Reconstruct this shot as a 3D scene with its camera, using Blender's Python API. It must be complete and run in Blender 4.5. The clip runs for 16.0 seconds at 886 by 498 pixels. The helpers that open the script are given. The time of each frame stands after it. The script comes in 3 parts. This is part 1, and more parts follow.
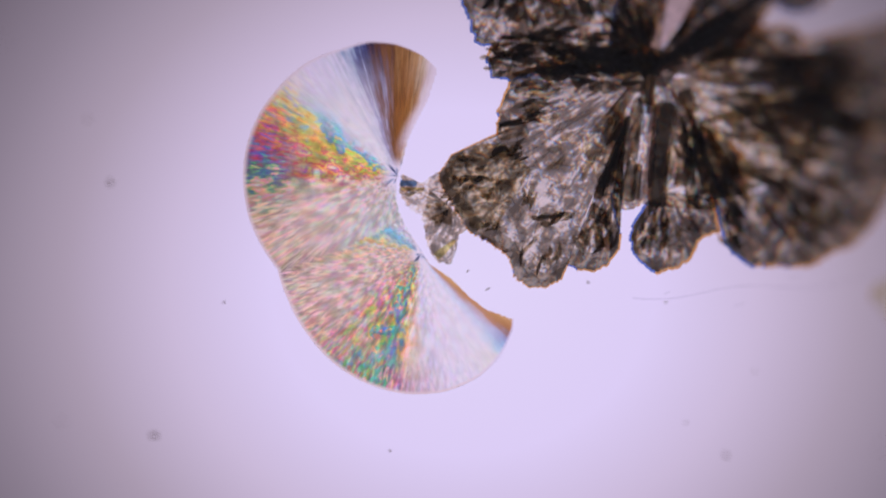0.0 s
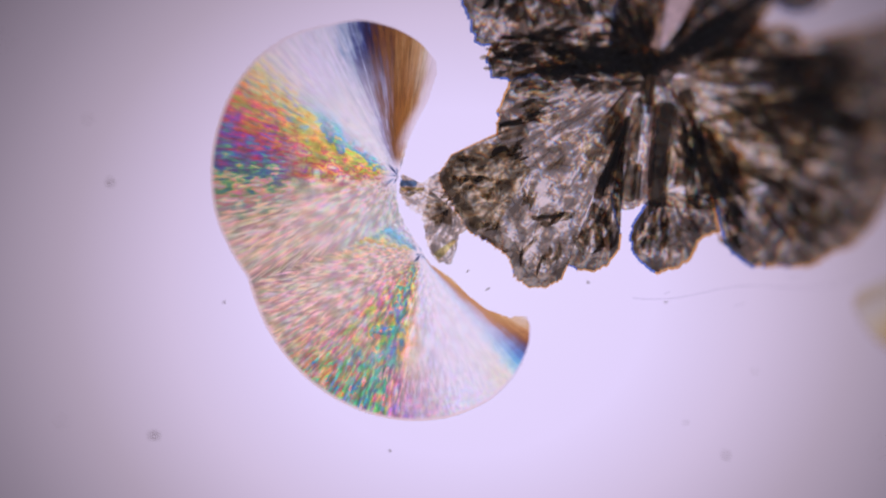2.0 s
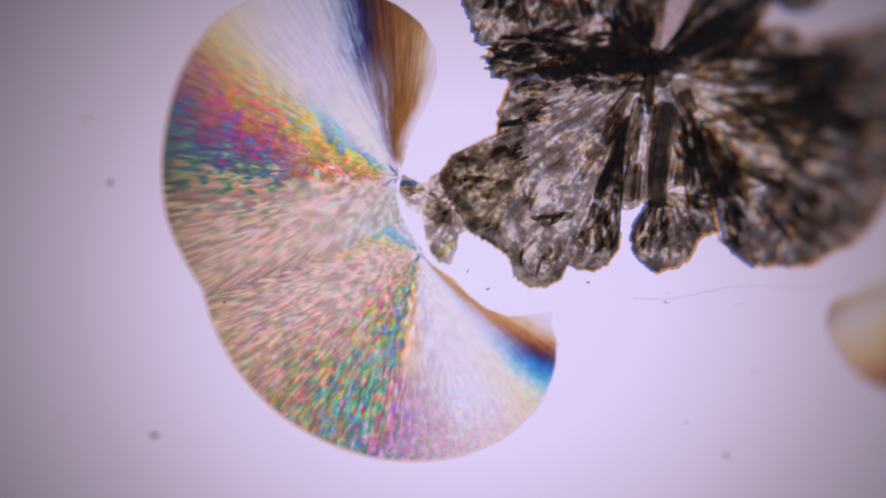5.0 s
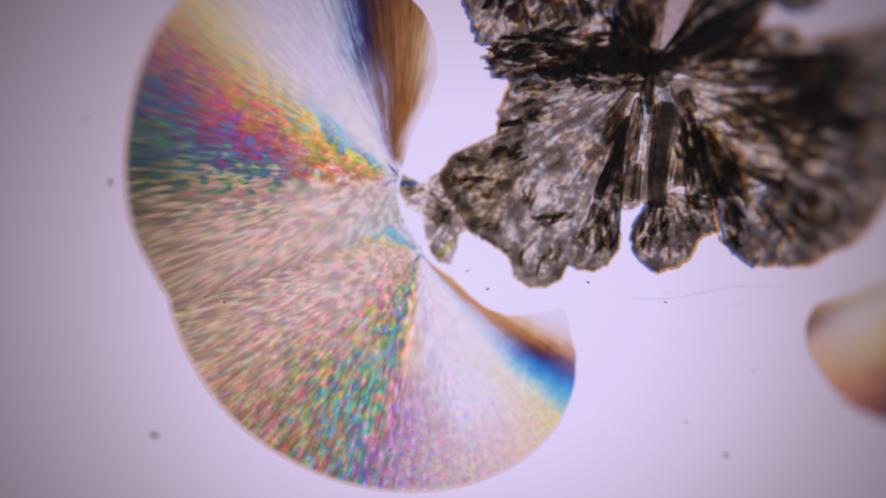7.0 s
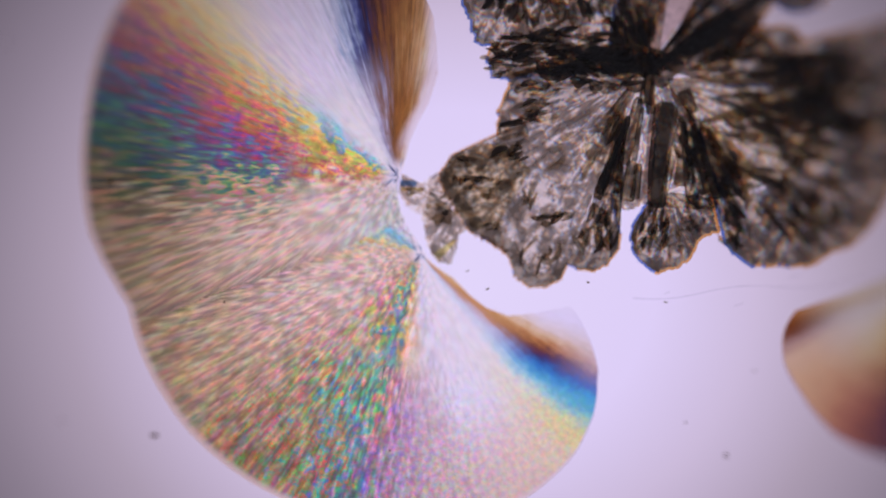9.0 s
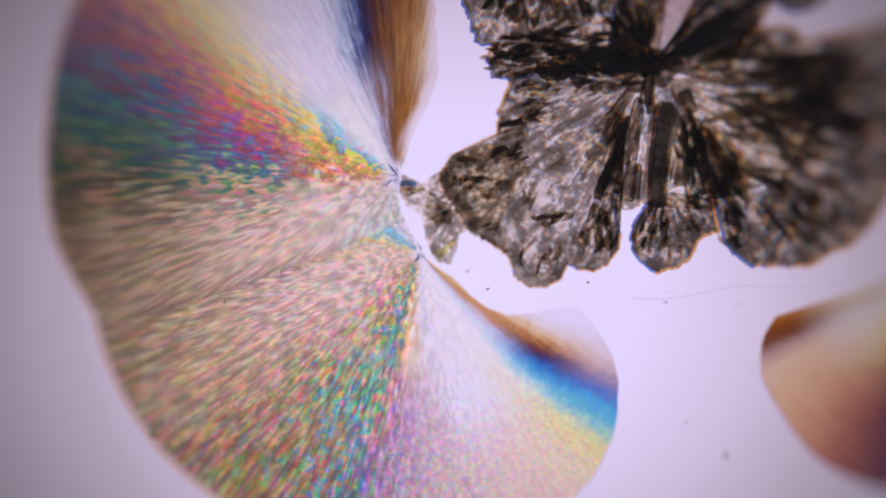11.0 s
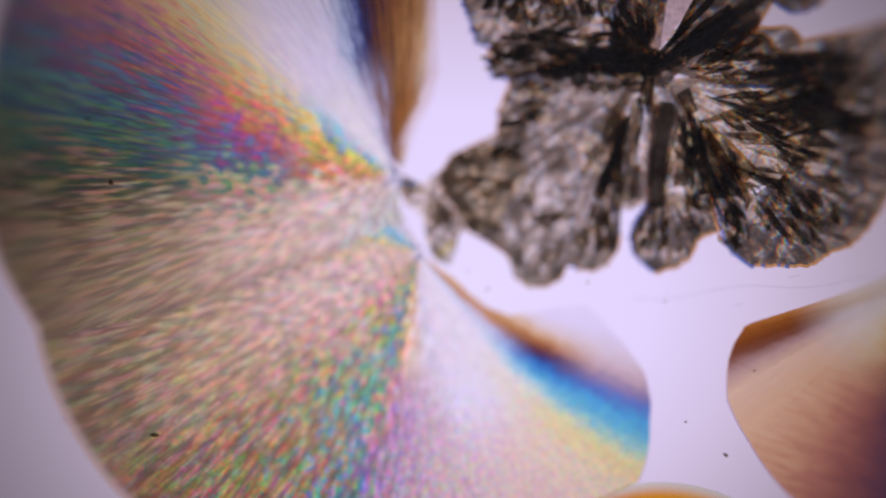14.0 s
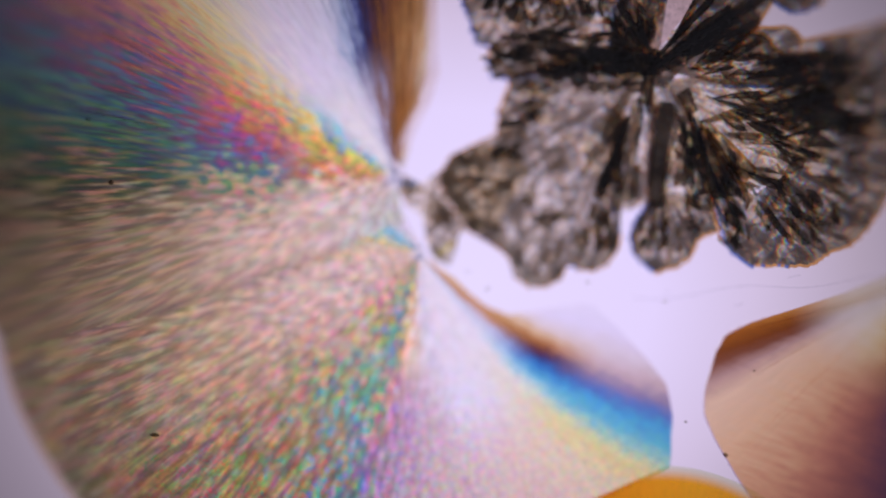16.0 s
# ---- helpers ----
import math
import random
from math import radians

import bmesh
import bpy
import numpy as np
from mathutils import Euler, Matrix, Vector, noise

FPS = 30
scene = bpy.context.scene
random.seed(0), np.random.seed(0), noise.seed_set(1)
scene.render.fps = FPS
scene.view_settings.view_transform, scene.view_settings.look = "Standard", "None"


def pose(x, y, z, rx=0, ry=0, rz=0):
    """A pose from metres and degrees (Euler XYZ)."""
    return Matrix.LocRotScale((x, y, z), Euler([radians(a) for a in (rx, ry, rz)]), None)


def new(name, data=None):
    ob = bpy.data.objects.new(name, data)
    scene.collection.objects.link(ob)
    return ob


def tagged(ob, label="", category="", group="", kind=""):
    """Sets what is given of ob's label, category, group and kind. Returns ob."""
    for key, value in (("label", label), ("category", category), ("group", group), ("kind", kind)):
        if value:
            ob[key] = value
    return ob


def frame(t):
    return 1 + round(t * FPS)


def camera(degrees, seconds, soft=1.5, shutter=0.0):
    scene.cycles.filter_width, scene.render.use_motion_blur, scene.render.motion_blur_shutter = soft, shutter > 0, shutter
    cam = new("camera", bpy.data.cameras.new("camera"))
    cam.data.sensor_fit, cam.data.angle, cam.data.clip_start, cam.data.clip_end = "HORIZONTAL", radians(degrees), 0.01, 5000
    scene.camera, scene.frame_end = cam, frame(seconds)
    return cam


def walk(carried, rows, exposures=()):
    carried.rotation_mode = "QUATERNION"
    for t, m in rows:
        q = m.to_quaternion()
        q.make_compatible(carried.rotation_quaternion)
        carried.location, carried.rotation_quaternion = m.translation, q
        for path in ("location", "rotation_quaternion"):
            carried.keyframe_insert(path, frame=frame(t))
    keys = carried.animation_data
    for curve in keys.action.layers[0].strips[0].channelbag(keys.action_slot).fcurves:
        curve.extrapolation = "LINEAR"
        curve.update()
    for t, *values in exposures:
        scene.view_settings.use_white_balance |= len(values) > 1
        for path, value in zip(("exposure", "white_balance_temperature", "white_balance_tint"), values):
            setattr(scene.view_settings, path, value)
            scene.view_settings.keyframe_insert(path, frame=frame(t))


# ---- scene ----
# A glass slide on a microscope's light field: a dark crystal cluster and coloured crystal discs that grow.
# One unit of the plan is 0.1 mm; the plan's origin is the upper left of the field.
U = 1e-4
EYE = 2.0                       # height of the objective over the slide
DISH, BRIM = 0.52, 145.0        # the slide's shallow hollow: rise by the square of the distance, and by its fourth power
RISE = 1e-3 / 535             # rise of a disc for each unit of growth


def hollow(x, y):
    q = x * x + y * y
    return (DISH + BRIM * q) * q


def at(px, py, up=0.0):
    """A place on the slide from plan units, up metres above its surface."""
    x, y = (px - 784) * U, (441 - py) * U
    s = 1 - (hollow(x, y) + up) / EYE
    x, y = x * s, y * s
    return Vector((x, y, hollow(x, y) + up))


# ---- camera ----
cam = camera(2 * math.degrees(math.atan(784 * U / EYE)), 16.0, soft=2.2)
cam.data.dof.use_dof = True
cam.data.dof.focus_distance = EYE - 0.0006
cam.data.dof.aperture_fstop = 0.52
FOCUS = [(0, 0.0), (4, 0.03), (6.3, 0.10), (8, 0.11), (9.2, 0.10), (11.3, 0.08), (12.5, 0.075), (12.7, 0.02), (12.85, -0.04), (13.0, 0.05), (13.3, 0.12), (13.8, 0.32), (14.2, 0.39), (15, 0.36), (16, 0.39)]
walk(cam, [(t, pose(0, 0, EYE + mm * 1e-2)) for t, mm in FOCUS], [(0, -0.06), (0.5, -0.07), (1.0, 0.03), (2.5, 0.03), (3.5, -0.03), (4.0, -0.05), (6.5, -0.05), (9.0, -0.04), (11.5, 0.05), (13.0, 0.04), (16.0, 0.06)])

# ---- world: dim fill added to lift the crystals' blacks ----
world = bpy.data.worlds.new("dim_fill")
scene.world = world
world.use_nodes = True
world.node_tree.nodes["Background"].inputs[0].default_value = (0.6, 0.55, 0.7, 1)
world.node_tree.nodes["Background"].inputs[1].default_value = 0.3


# ---- materials ----
def lin(c):
    return tuple((v / 255 / 12.92) if v <= 10 else ((v / 255 + 0.055) / 1.055) ** 2.4 for v in c)


LAMP = (229, 216, 254)          # the lamp's colour in the middle of the field


def tint(c):
    """What a crystal lets through so that the lamp behind it shows as colour c."""
    return tuple(min(a / b, 0.99) for a, b in zip(lin(c), lin(LAMP)))


class Nodes:
    """A small writer of node trees."""

    def __init__(self, name):
        self.mat = bpy.data.materials.new(name)
        self.mat.use_nodes = True
        self.tree = self.mat.node_tree
        self.tree.nodes.clear()

    def put(self, kind, **values):
        n = self.tree.nodes.new(kind)
        if "operation" in values:
            n.operation = values["operation"]
        if "use_clamp" in values:
            n.use_clamp = values["use_clamp"]
        if "interpolation_type" in values:
            n.interpolation_type = values["interpolation_type"]
        if "data_type" in values:
            n.data_type = values["data_type"]
        if "blend_type" in values:
            n.blend_type = values["blend_type"]
        return n

    def link(self, a, b):
        if isinstance(a, (int, float)):
            b.default_value = a
        elif isinstance(a, tuple):
            b.default_value = (*a, 1.0) if len(a) == 3 and len(b.default_value) == 4 else a
        else:
            self.tree.links.new(a, b)

    def math(self, op, a, b=0.0, c=0.0, clamp=False):
        n = self.put("ShaderNodeMath", operation=op, use_clamp=clamp)
        for v, s in zip((a, b, c), n.inputs):
            self.link(v, s)
        return n.outputs[0]

    def smooth(self, v, lo, hi, a=0.0, b=1.0):
        n = self.put("ShaderNodeMapRange", interpolation_type="SMOOTHSTEP")
        for s, x in zip(n.inputs, (v, lo, hi, a, b)):
            self.link(x, s)
        return n.outputs[0]

    def mixf(self, f, a, b):
        n = self.put("ShaderNodeMix", data_type="FLOAT")
        for s, v in zip((n.inputs[0], n.inputs[2], n.inputs[3]), (f, a, b)):
            self.link(v, s)
        return n.outputs[0]

    def join(self, x, y, z=0.0):
        n = self.put("ShaderNodeCombineXYZ")
        for v, s in zip((x, y, z), n.inputs):
            self.link(v, s)
        return n.outputs[0]

    def split(self, v):
        n = self.put("ShaderNodeSeparateXYZ")
        self.link(v, n.inputs[0])
        return n.outputs

    def noise(self, v, scale=1.0, detail=2.0, rough=0.5, warp=0.0):
        n = self.put("ShaderNodeTexNoise")
        self.link(v, n.inputs["Vector"])
        n.inputs["Scale"].default_value, n.inputs["Detail"].default_value = scale, detail
        n.inputs["Roughness"].default_value, n.inputs["Distortion"].default_value = rough, warp
        return n.outputs[0]

    def grains(self, v, detail=1.0, rough=0.5, lo=0.36, hi=0.64, a=0.4, b=1.15):
        """Three unlike noises, one for each colour, spread to a..b."""
        n, m = self.put("ShaderNodeTexNoise"), self.put("ShaderNodeMapRange", data_type="FLOAT_VECTOR")
        self.link(v, n.inputs["Vector"])
        n.inputs["Scale"].default_value, n.inputs["Detail"].default_value, n.inputs["Roughness"].default_value = 1.0, detail, rough
        self.link(n.outputs[1], m.inputs[6])
        for i, x in zip((7, 8, 9, 10), (lo, hi, a, b)):
            m.inputs[i].default_value = (x, x, x)
        return m.outputs[1]

    def ramp(self, v, stops):
        n = self.put("ShaderNodeValToRGB")
        self.link(v, n.inputs[0])
        e = n.color_ramp.elements
        e.remove(e[1])
        e[0].position, e[0].color = stops[0][0], (*stops[0][1], 1)
        for p, c in stops[1:]:
            e.new(p).color = (*c, 1)
        return n.outputs[0]

    def mix(self, f, a, b, how="MIX"):
        n = self.put("ShaderNodeMix", data_type="RGBA", blend_type=how)
        self.link(f, n.inputs[0])
        self.link(a, n.inputs[6])
        self.link(b, n.inputs[7])
        return n.outputs[2]

    def finish(self, shader):
        out = self.put("ShaderNodeOutputMaterial")
        self.link(shader, out.inputs[0])
        return self.mat

    def clear(self, colour, gloss=0.03, rough=0.25):
        """Clear crystal: it lets coloured light through and has a faint sheen."""
        t, g, m = self.put("ShaderNodeBsdfTransparent"), self.put("ShaderNodeBsdfGlossy"), self.put("ShaderNodeMixShader")
        self.link(colour, t.inputs[0])
        g.inputs["Roughness"].default_value = rough
        self.link(gloss, m.inputs[0])
        self.link(t.outputs[0], m.inputs[1])
        self.link(g.outputs[0], m.inputs[2])
        return self.finish(m.outputs[0])


def plan_xy(n):
    """Plan units and height over the slide, from the place in the world."""
    x, y, z = n.split(n.put("ShaderNodeNewGeometry").outputs["Position"])
    q = n.math("ADD", n.math("MULTIPLY", x, x), n.math("MULTIPLY", y, y))
    up = n.math("SUBTRACT", z, n.math("MULTIPLY", n.math("MULTIPLY_ADD", q, BRIM, DISH), q))
    return n.math("MULTIPLY_ADD", x, 1 / U, 784), n.math("MULTIPLY_ADD", y, -1 / U, 441), up


def polar(n, x, y, centre):
    dx, dy = n.math("SUBTRACT", x, centre[0]), n.math("SUBTRACT", centre[1], y)
    r = n.math("SQRT", n.math("ADD", n.math("MULTIPLY", dx, dx), n.math("MULTIPLY", dy, dy)))
    a = n.math("ARCTAN2", dy, dx)
    deg = n.math("MODULO", n.math("ADD", n.math("MULTIPLY", a, 180 / math.pi), 360), 360)
    return deg, r


def light_field():
    n = Nodes("light_field")
    x, y, up = plan_xy(n)
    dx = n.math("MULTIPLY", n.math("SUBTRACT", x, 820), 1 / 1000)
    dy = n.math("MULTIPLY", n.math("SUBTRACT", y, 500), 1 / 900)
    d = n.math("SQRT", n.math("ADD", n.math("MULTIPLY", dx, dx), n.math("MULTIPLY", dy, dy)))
    # lamp light put in as emission, with its falloff to the edges painted
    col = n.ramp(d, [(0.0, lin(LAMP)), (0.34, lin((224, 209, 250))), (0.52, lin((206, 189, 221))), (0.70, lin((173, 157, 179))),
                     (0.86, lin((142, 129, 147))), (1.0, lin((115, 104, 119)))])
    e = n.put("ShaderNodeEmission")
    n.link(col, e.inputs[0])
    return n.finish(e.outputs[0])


def stops(table, lo, hi):
    return [((a - lo) / (hi - lo), tint(c)) for a, c in table]




def disc_material(name, centre, lo, hi, outer, inner, near, far, shift, wobble, amount, chroma, silk_by, spread=(0.36, 0.64, 0.35, 1.25), heart=0, core=(14, 46), late=None, thick=0.55, chroma_depth=((0, 0), (360, 0)), blotch=0.15, stretch=1.0, broad=1.0, seam=False, thread_part=1.0, inner_across=11.0, blob=0.055, tip=None, fade=(0.0, 10, 17), silk_along=3.0, sand=None, late_from=(300, 440), rims=((0.96, 0.83, 0.69), (0.96, 0.83, 0.69), 0, 1), feather=None, still=(380, 680, 0.62), far_across=62, mid_across=33, weave=None, thin=None, cast=(1.0, 0.86, 0.98)):
    """Interference colours by direction from the nucleus, broken up by radial fibres; the thin growing rim is brown."""
    n = Nodes(name)
    x, y, up = plan_xy(n)
    deg, r = polar(n, x, y, centre)

    def by_direction(table):
        return n.split(n.ramp(n.math("DIVIDE", n.math("SUBTRACT", deg, lo), hi - lo, clamp=True), [(min(max((a - lo) / (hi - lo), 0), 1), (v, v, v)) for a, v in table]))[0]

    ang, lr = n.math("MULTIPLY", deg, math.pi / 180), n.math("LOGARITHM", n.math("MAXIMUM", r, 6), math.e)

    def streaks(across, along, z):
        return n.join(n.math("MULTIPLY", ang, across * broad), n.math("MULTIPLY", lr, along * stretch), z)

    # fibres: long in the way of growth, finer in angle farther out, with an even grain among them
    outer_part = n.smooth(r, 150, 240)
    far_part = n.smooth(r, 290, 430)
    fine = n.mixf(outer_part, n.noise(streaks(inner_across / broad, 4.6, 0.0), 1.0, 1.0, 0.5, 0.25), n.noise(streaks(mid_across / broad, 9, 1.0), 1.0, 1.5, 0.55, 0.3))
    fine = n.mixf(far_part, fine, n.noise(streaks(far_across / broad, 9.5, 1.7), 1.0, 1.5, 0.55, 0.2))
    speck = n.noise(n.join(x, y, 2.0), blob, 2.0, 0.6)
    silk = n.noise(streaks(95 / broad, silk_along, 3.1), 1.0, 2.5, 0.6)
    calm = n.smooth(r, still[0], still[1], 1.0, still[2])
    bend = n.math("MULTIPLY", n.math("EXPONENT", n.math("MULTIPLY", r, -1 / shift[1])), -shift[0])
    if tip:
        # the bands by the tip curve away from the way of growth
        bend = n.math("SUBTRACT", bend, n.math("MULTIPLY", n.math("MULTIPLY", n.math("MAXIMUM", n.math("SUBTRACT", r, tip[2]), 0.0), tip[3]), n.smooth(deg, tip[0], tip[1])))
    both = n.math("ADD", n.math("MULTIPLY", n.math("SUBTRACT", fine, 0.5), thread_part), n.math("MULTIPLY", n.math("SUBTRACT", speck, 0.5), n.smooth(r, 170, 380, max(0.7, blotch * 0.85), blotch)))
    eff = n.math("ADD", n.math("ADD", deg, bend), n.math("MULTIPLY", n.math("MULTIPLY", both, calm), n.math("MULTIPLY", by_direction(wobble), amount)))
    if weave:
        # long strands that run aslant through the disc
        ca, sa = math.cos(weave[0]), math.sin(weave[0])
        along = n.math("ADD", n.math("MULTIPLY", x, ca), n.math("MULTIPLY", y, sa))
        across = n.math("SUBTRACT", n.math("MULTIPLY", y, ca), n.math("MULTIPLY", x, sa))
        strand = n.noise(n.join(n.math("MULTIPLY", along, 0.014), n.math("MULTIPLY", across, 0.1), 6.0), 1.0, 2.5, 0.6, 0.3)
        eff = n.math("ADD", eff, n.math("MULTIPLY", n.math("SUBTRACT", strand, 0.5), n.smooth(deg, 208, 236, weave[1] * 0.06, weave[1])))
    if feather:
        # fine needles fray the borders of the bands
        needle = n.math("SUBTRACT", n.noise(streaks(34 / broad, 1.5, 4.4), 1.0, 2.5, 0.6, 0.2), 0.5)
        eff = n.math("ADD", eff, n.math("MULTIPLY", n.math("MULTIPLY", needle, n.smooth(r, 190, 330, 1.0, 0.3)), n.math("MULTIPLY", by_direction(feather), 100.0)))
    t = n.math("DIVIDE", n.math("SUBTRACT", eff, lo), hi - lo, clamp=True)
    col = n.mix(n.smooth(r, near, far), n.ramp(t, stops(inner, lo, hi)), n.ramp(t, stops(outer, lo, hi)))
    if late:
        col = n.mix(n.smooth(r, *late_from), col, n.ramp(t, stops(late, lo, hi)))
    hues = n.mix(outer_part, n.grains(streaks(17 / broad, 6.5, 7.3), 1.5, 0.5, *spread), n.grains(streaks(mid_across * 1.15 / broad, 10, 8.3), 1.5, 0.5, *spread))
    hues = n.mix(far_part, hues, n.grains(streaks(far_across * 1.1 / broad, 10, 9.3), 1.5, 0.5, *spread))
    hues = n.mix(1.0, hues, cast, "MULTIPLY")
    lively = n.math("MULTIPLY", by_direction(chroma), n.smooth(r, still[0], still[1], 1.0, still[2]))
    col = n.mix(lively, col, n.mix(1.0, col, hues, "MULTIPLY"))
    grain = n.smooth(fine, 0.34, 0.64, 0.5, 1.26)
    depth = n.smooth(r, 220, 720, 1.0, thick)
    col = n.mix(n.math("MINIMUM", n.math("MULTIPLY", lively, 1.7), 0.66), col, n.mix(1.0, col, n.join(grain, grain, grain), "MULTIPLY"))
    col = n.mix(by_direction(chroma_depth), col, n.mix(1.0, col, n.join(depth, depth, depth), "MULTIPLY"))
    thread = n.ramp(silk, [(0.3, (0.35, 0.32, 0.34)), (0.47, (0.85, 0.85, 0.85)), (0.66, (1.15, 1.15, 1.15))])
    col = n.mix(by_direction(silk_by), col, n.mix(1.0, col, thread, "MULTIPLY"))
    if sand:
        # an even grain of small crystals
        salt = n.grains(n.join(n.math("MULTIPLY", x, 0.095), n.math("MULTIPLY", y, 0.095), 4.0), 2.0, 0.6, 0.36, 0.64, 0.6, 1.2)
        col = n.mix(n.math("MULTIPLY", by_direction(sand), n.smooth(r, 190, 380)), col, n.mix(1.0, col, salt, "MULTIPLY"))
    if seam:
        # the two halves of the disc meet in a line of crowded, darker fibres
        off = n.math("SUBTRACT", n.math("MULTIPLY_ADD", x, 0.36, y), 660)
        band = n.math("EXPONENT", n.math("MULTIPLY", n.math("MULTIPLY", off, off), -1 / 400))
        band = n.math("MULTIPLY", band, n.math("MULTIPLY", n.smooth(x, 120, 330), n.smooth(x, 520, 620, 1.0, 0.0)))
        dark = n.math("SUBTRACT", 1.0, n.math("MULTIPLY", band, n.smooth(silk, 0.35, 0.6, 0.42, 0.05)))
        col = n.mix(1.0, col, n.join(dark, dark, dark), "MULTIPLY")
    if heart:
        star = n.ramp(n.noise(streaks(heart, 0.4, 5.0), 1.0, 1.0, 0.5), [(0.36, tint((40, 44, 110))), (0.43, tint((150, 160, 205))), (0.5, tint((226, 210, 240)))])
        col = n.mix(n.smooth(r, *core, 1.0, 0.0), col, star)
    if thin:
        # the body thins out towards a side that has stopped growing: places (y, x) along that side
        edge = n.split(n.ramp(n.math("DIVIDE", y, 300.0, clamp=True), [(max(b, 0) / 300, ((a - 700) / 100,) * 3) for b, a in thin]))[0]
        depth = n.math("SUBTRACT", n.math("MULTIPLY_ADD", edge, 100.0, 700.0), x)
        bare = n.math("MULTIPLY", n.smooth(depth, 2, 25, 0.75, 0.0), n.smooth(y, 230, 290, 1.0, 0.0))
        col = n.mix(bare, col, (0.95, 0.90, 0.88))
    rim = n.mix(n.smooth(deg, rims[2], rims[3]), rims[0], rims[1])
    wide = n.smooth(r, 330, 620, RISE * fade[1], RISE * fade[2])
    wide = n.mixf(n.smooth(deg, rims[2], rims[3]), *((RISE * fade[1], wide) if rims[4:] else (wide, RISE * fade[1])))
    col = n.mix(n.smooth(up, RISE * fade[0], wide), rim, col)
    return n.clear(col)


UPPER, LOWER, RIGHT, BELOW = (705, 312), (745, 450), (1620, 500), (1170, 1150)
UP_OUT = [(63, (222, 205, 225)), (67, (216, 194, 188)), (72, (194, 154, 124)), (79, (158, 110, 72)), (85, (126, 80, 52)), (90, (92, 56, 56)), (95, (48, 42, 84)),
          (99, (74, 80, 146)), (103, (160, 172, 218)), (108, (214, 208, 246)), (122, (226, 214, 250)), (130, (229, 219, 236)), (138, (237, 210, 172)),
          (146, (234, 172, 118)), (151, (218, 134, 124)), (156, (200, 104, 134)), (161, (156, 98, 156)), (165, (122, 110, 166)), (169, (94, 134, 158)), (173, (122, 168, 140)),
          (177, (192, 172, 138)), (180, (204, 142, 158)), (183, (162, 172, 162)), (187, (208, 178, 164)), (193, (216, 186, 178)), (205, (218, 186, 178)), (230, (214, 183, 176))]
UP_LATE = [p for p in UP_OUT if p[0] < 88] + [(90, (94, 57, 50)), (95, (42, 37, 80))] + [p for p in UP_OUT if 97 < p[0] < 125] + [(130, (232, 222, 218)), (137, (234, 208, 168)), (142, (222, 174, 144)), (147, (198, 136, 146)), (152, (162, 114, 146)), (156, (124, 106, 148)), (160, (94, 112, 144)),
                                               (165, (84, 122, 132)), (170, (92, 124, 112)), (175, (110, 114, 102)), (180, (142, 128, 110)), (187, (182, 156, 138)), (205, (208, 178, 158)), (230, (206, 177, 160))]
UP_IN = [(60, (212, 186, 182)), (63, (186, 142, 104)), (68, (158, 106, 62)), (75, (144, 90, 50)), (82, (124, 80, 52)), (87, (146, 116, 126)), (93, (170, 160, 200)), (100, (208, 200, 228)),
         (109, (226, 216, 236)), (122, (226, 216, 234)), (127, (206, 212, 238)), (132, (150, 198, 228)), (136, (134, 200, 212)), (139, (214, 220, 150)), (144, (246, 218, 112)), (150, (246, 208, 118)), (154, (240, 172, 106)),
         (157, (220, 116, 130)), (160, (234, 186, 118)), (163, (240, 200, 126)), (167, (210, 122, 148)),
         (172, (226, 190, 170)), (186, (223, 199, 204)), (205, (223, 197, 203)), (230, (205, 198, 205))]
LO_OUT = [(180, (218, 185, 186)), (212, (218, 185, 182)), (219, (214, 176, 164)), (225, (196, 164, 148)), (229, (216, 160, 146)), (233.5, (146, 182, 154)), (238, (218, 134, 128)), (242, (128, 184, 154)),
          (247, (108, 172, 164)), (252, (100, 160, 188)), (256, (134, 188, 160)), (260, (220, 160, 134)), (264, (190, 150, 202)), (270, (200, 166, 206)), (278, (212, 182, 210)), (288, (230, 218, 248)),
          (298, (232, 220, 246)), (306, (234, 214, 216)), (310.5, (230, 216, 224)), (313, (180, 210, 234)), (316, (92, 166, 224)), (319, (50, 112, 200)), (322.5, (50, 44, 112)),
          (325, (100, 46, 52)), (327.5, (180, 114, 72)), (330, (208, 168, 144)), (333, (219, 197, 214)), (338, (222, 208, 248)), (350, (228, 215, 253))]
LO_IN = [(125, (222, 208, 236)), (140, (212, 204, 232)), (148, (186, 200, 230)), (157, (128, 184, 218)), (164, (186, 198, 206)), (171, (226, 206, 160)), (175, (234, 186, 140)), (178, (206, 196, 208)), (184, (228, 192, 170)), (192, (224, 192, 194)),
         (226, (222, 190, 190)), (236, (212, 168, 168)), (242, (190, 180, 150)), (248, (226, 180, 140)), (254, (134, 182, 168)),
         (260, (112, 158, 188)), (265, (228, 184, 120)), (271, (228, 200, 196)), (280, (218, 206, 238)), (290, (228, 212, 240)), (304, (230, 214, 242)),
         (311, (228, 214, 244)), (316, (212, 208, 242)), (319.5, (200, 186, 222)), (322.5, (190, 146, 140)), (325, (192, 134, 94)), (328, (206, 158, 120)),
         (332, (218, 190, 184)), (338, (222, 206, 240)), (350, (228, 215, 253))]
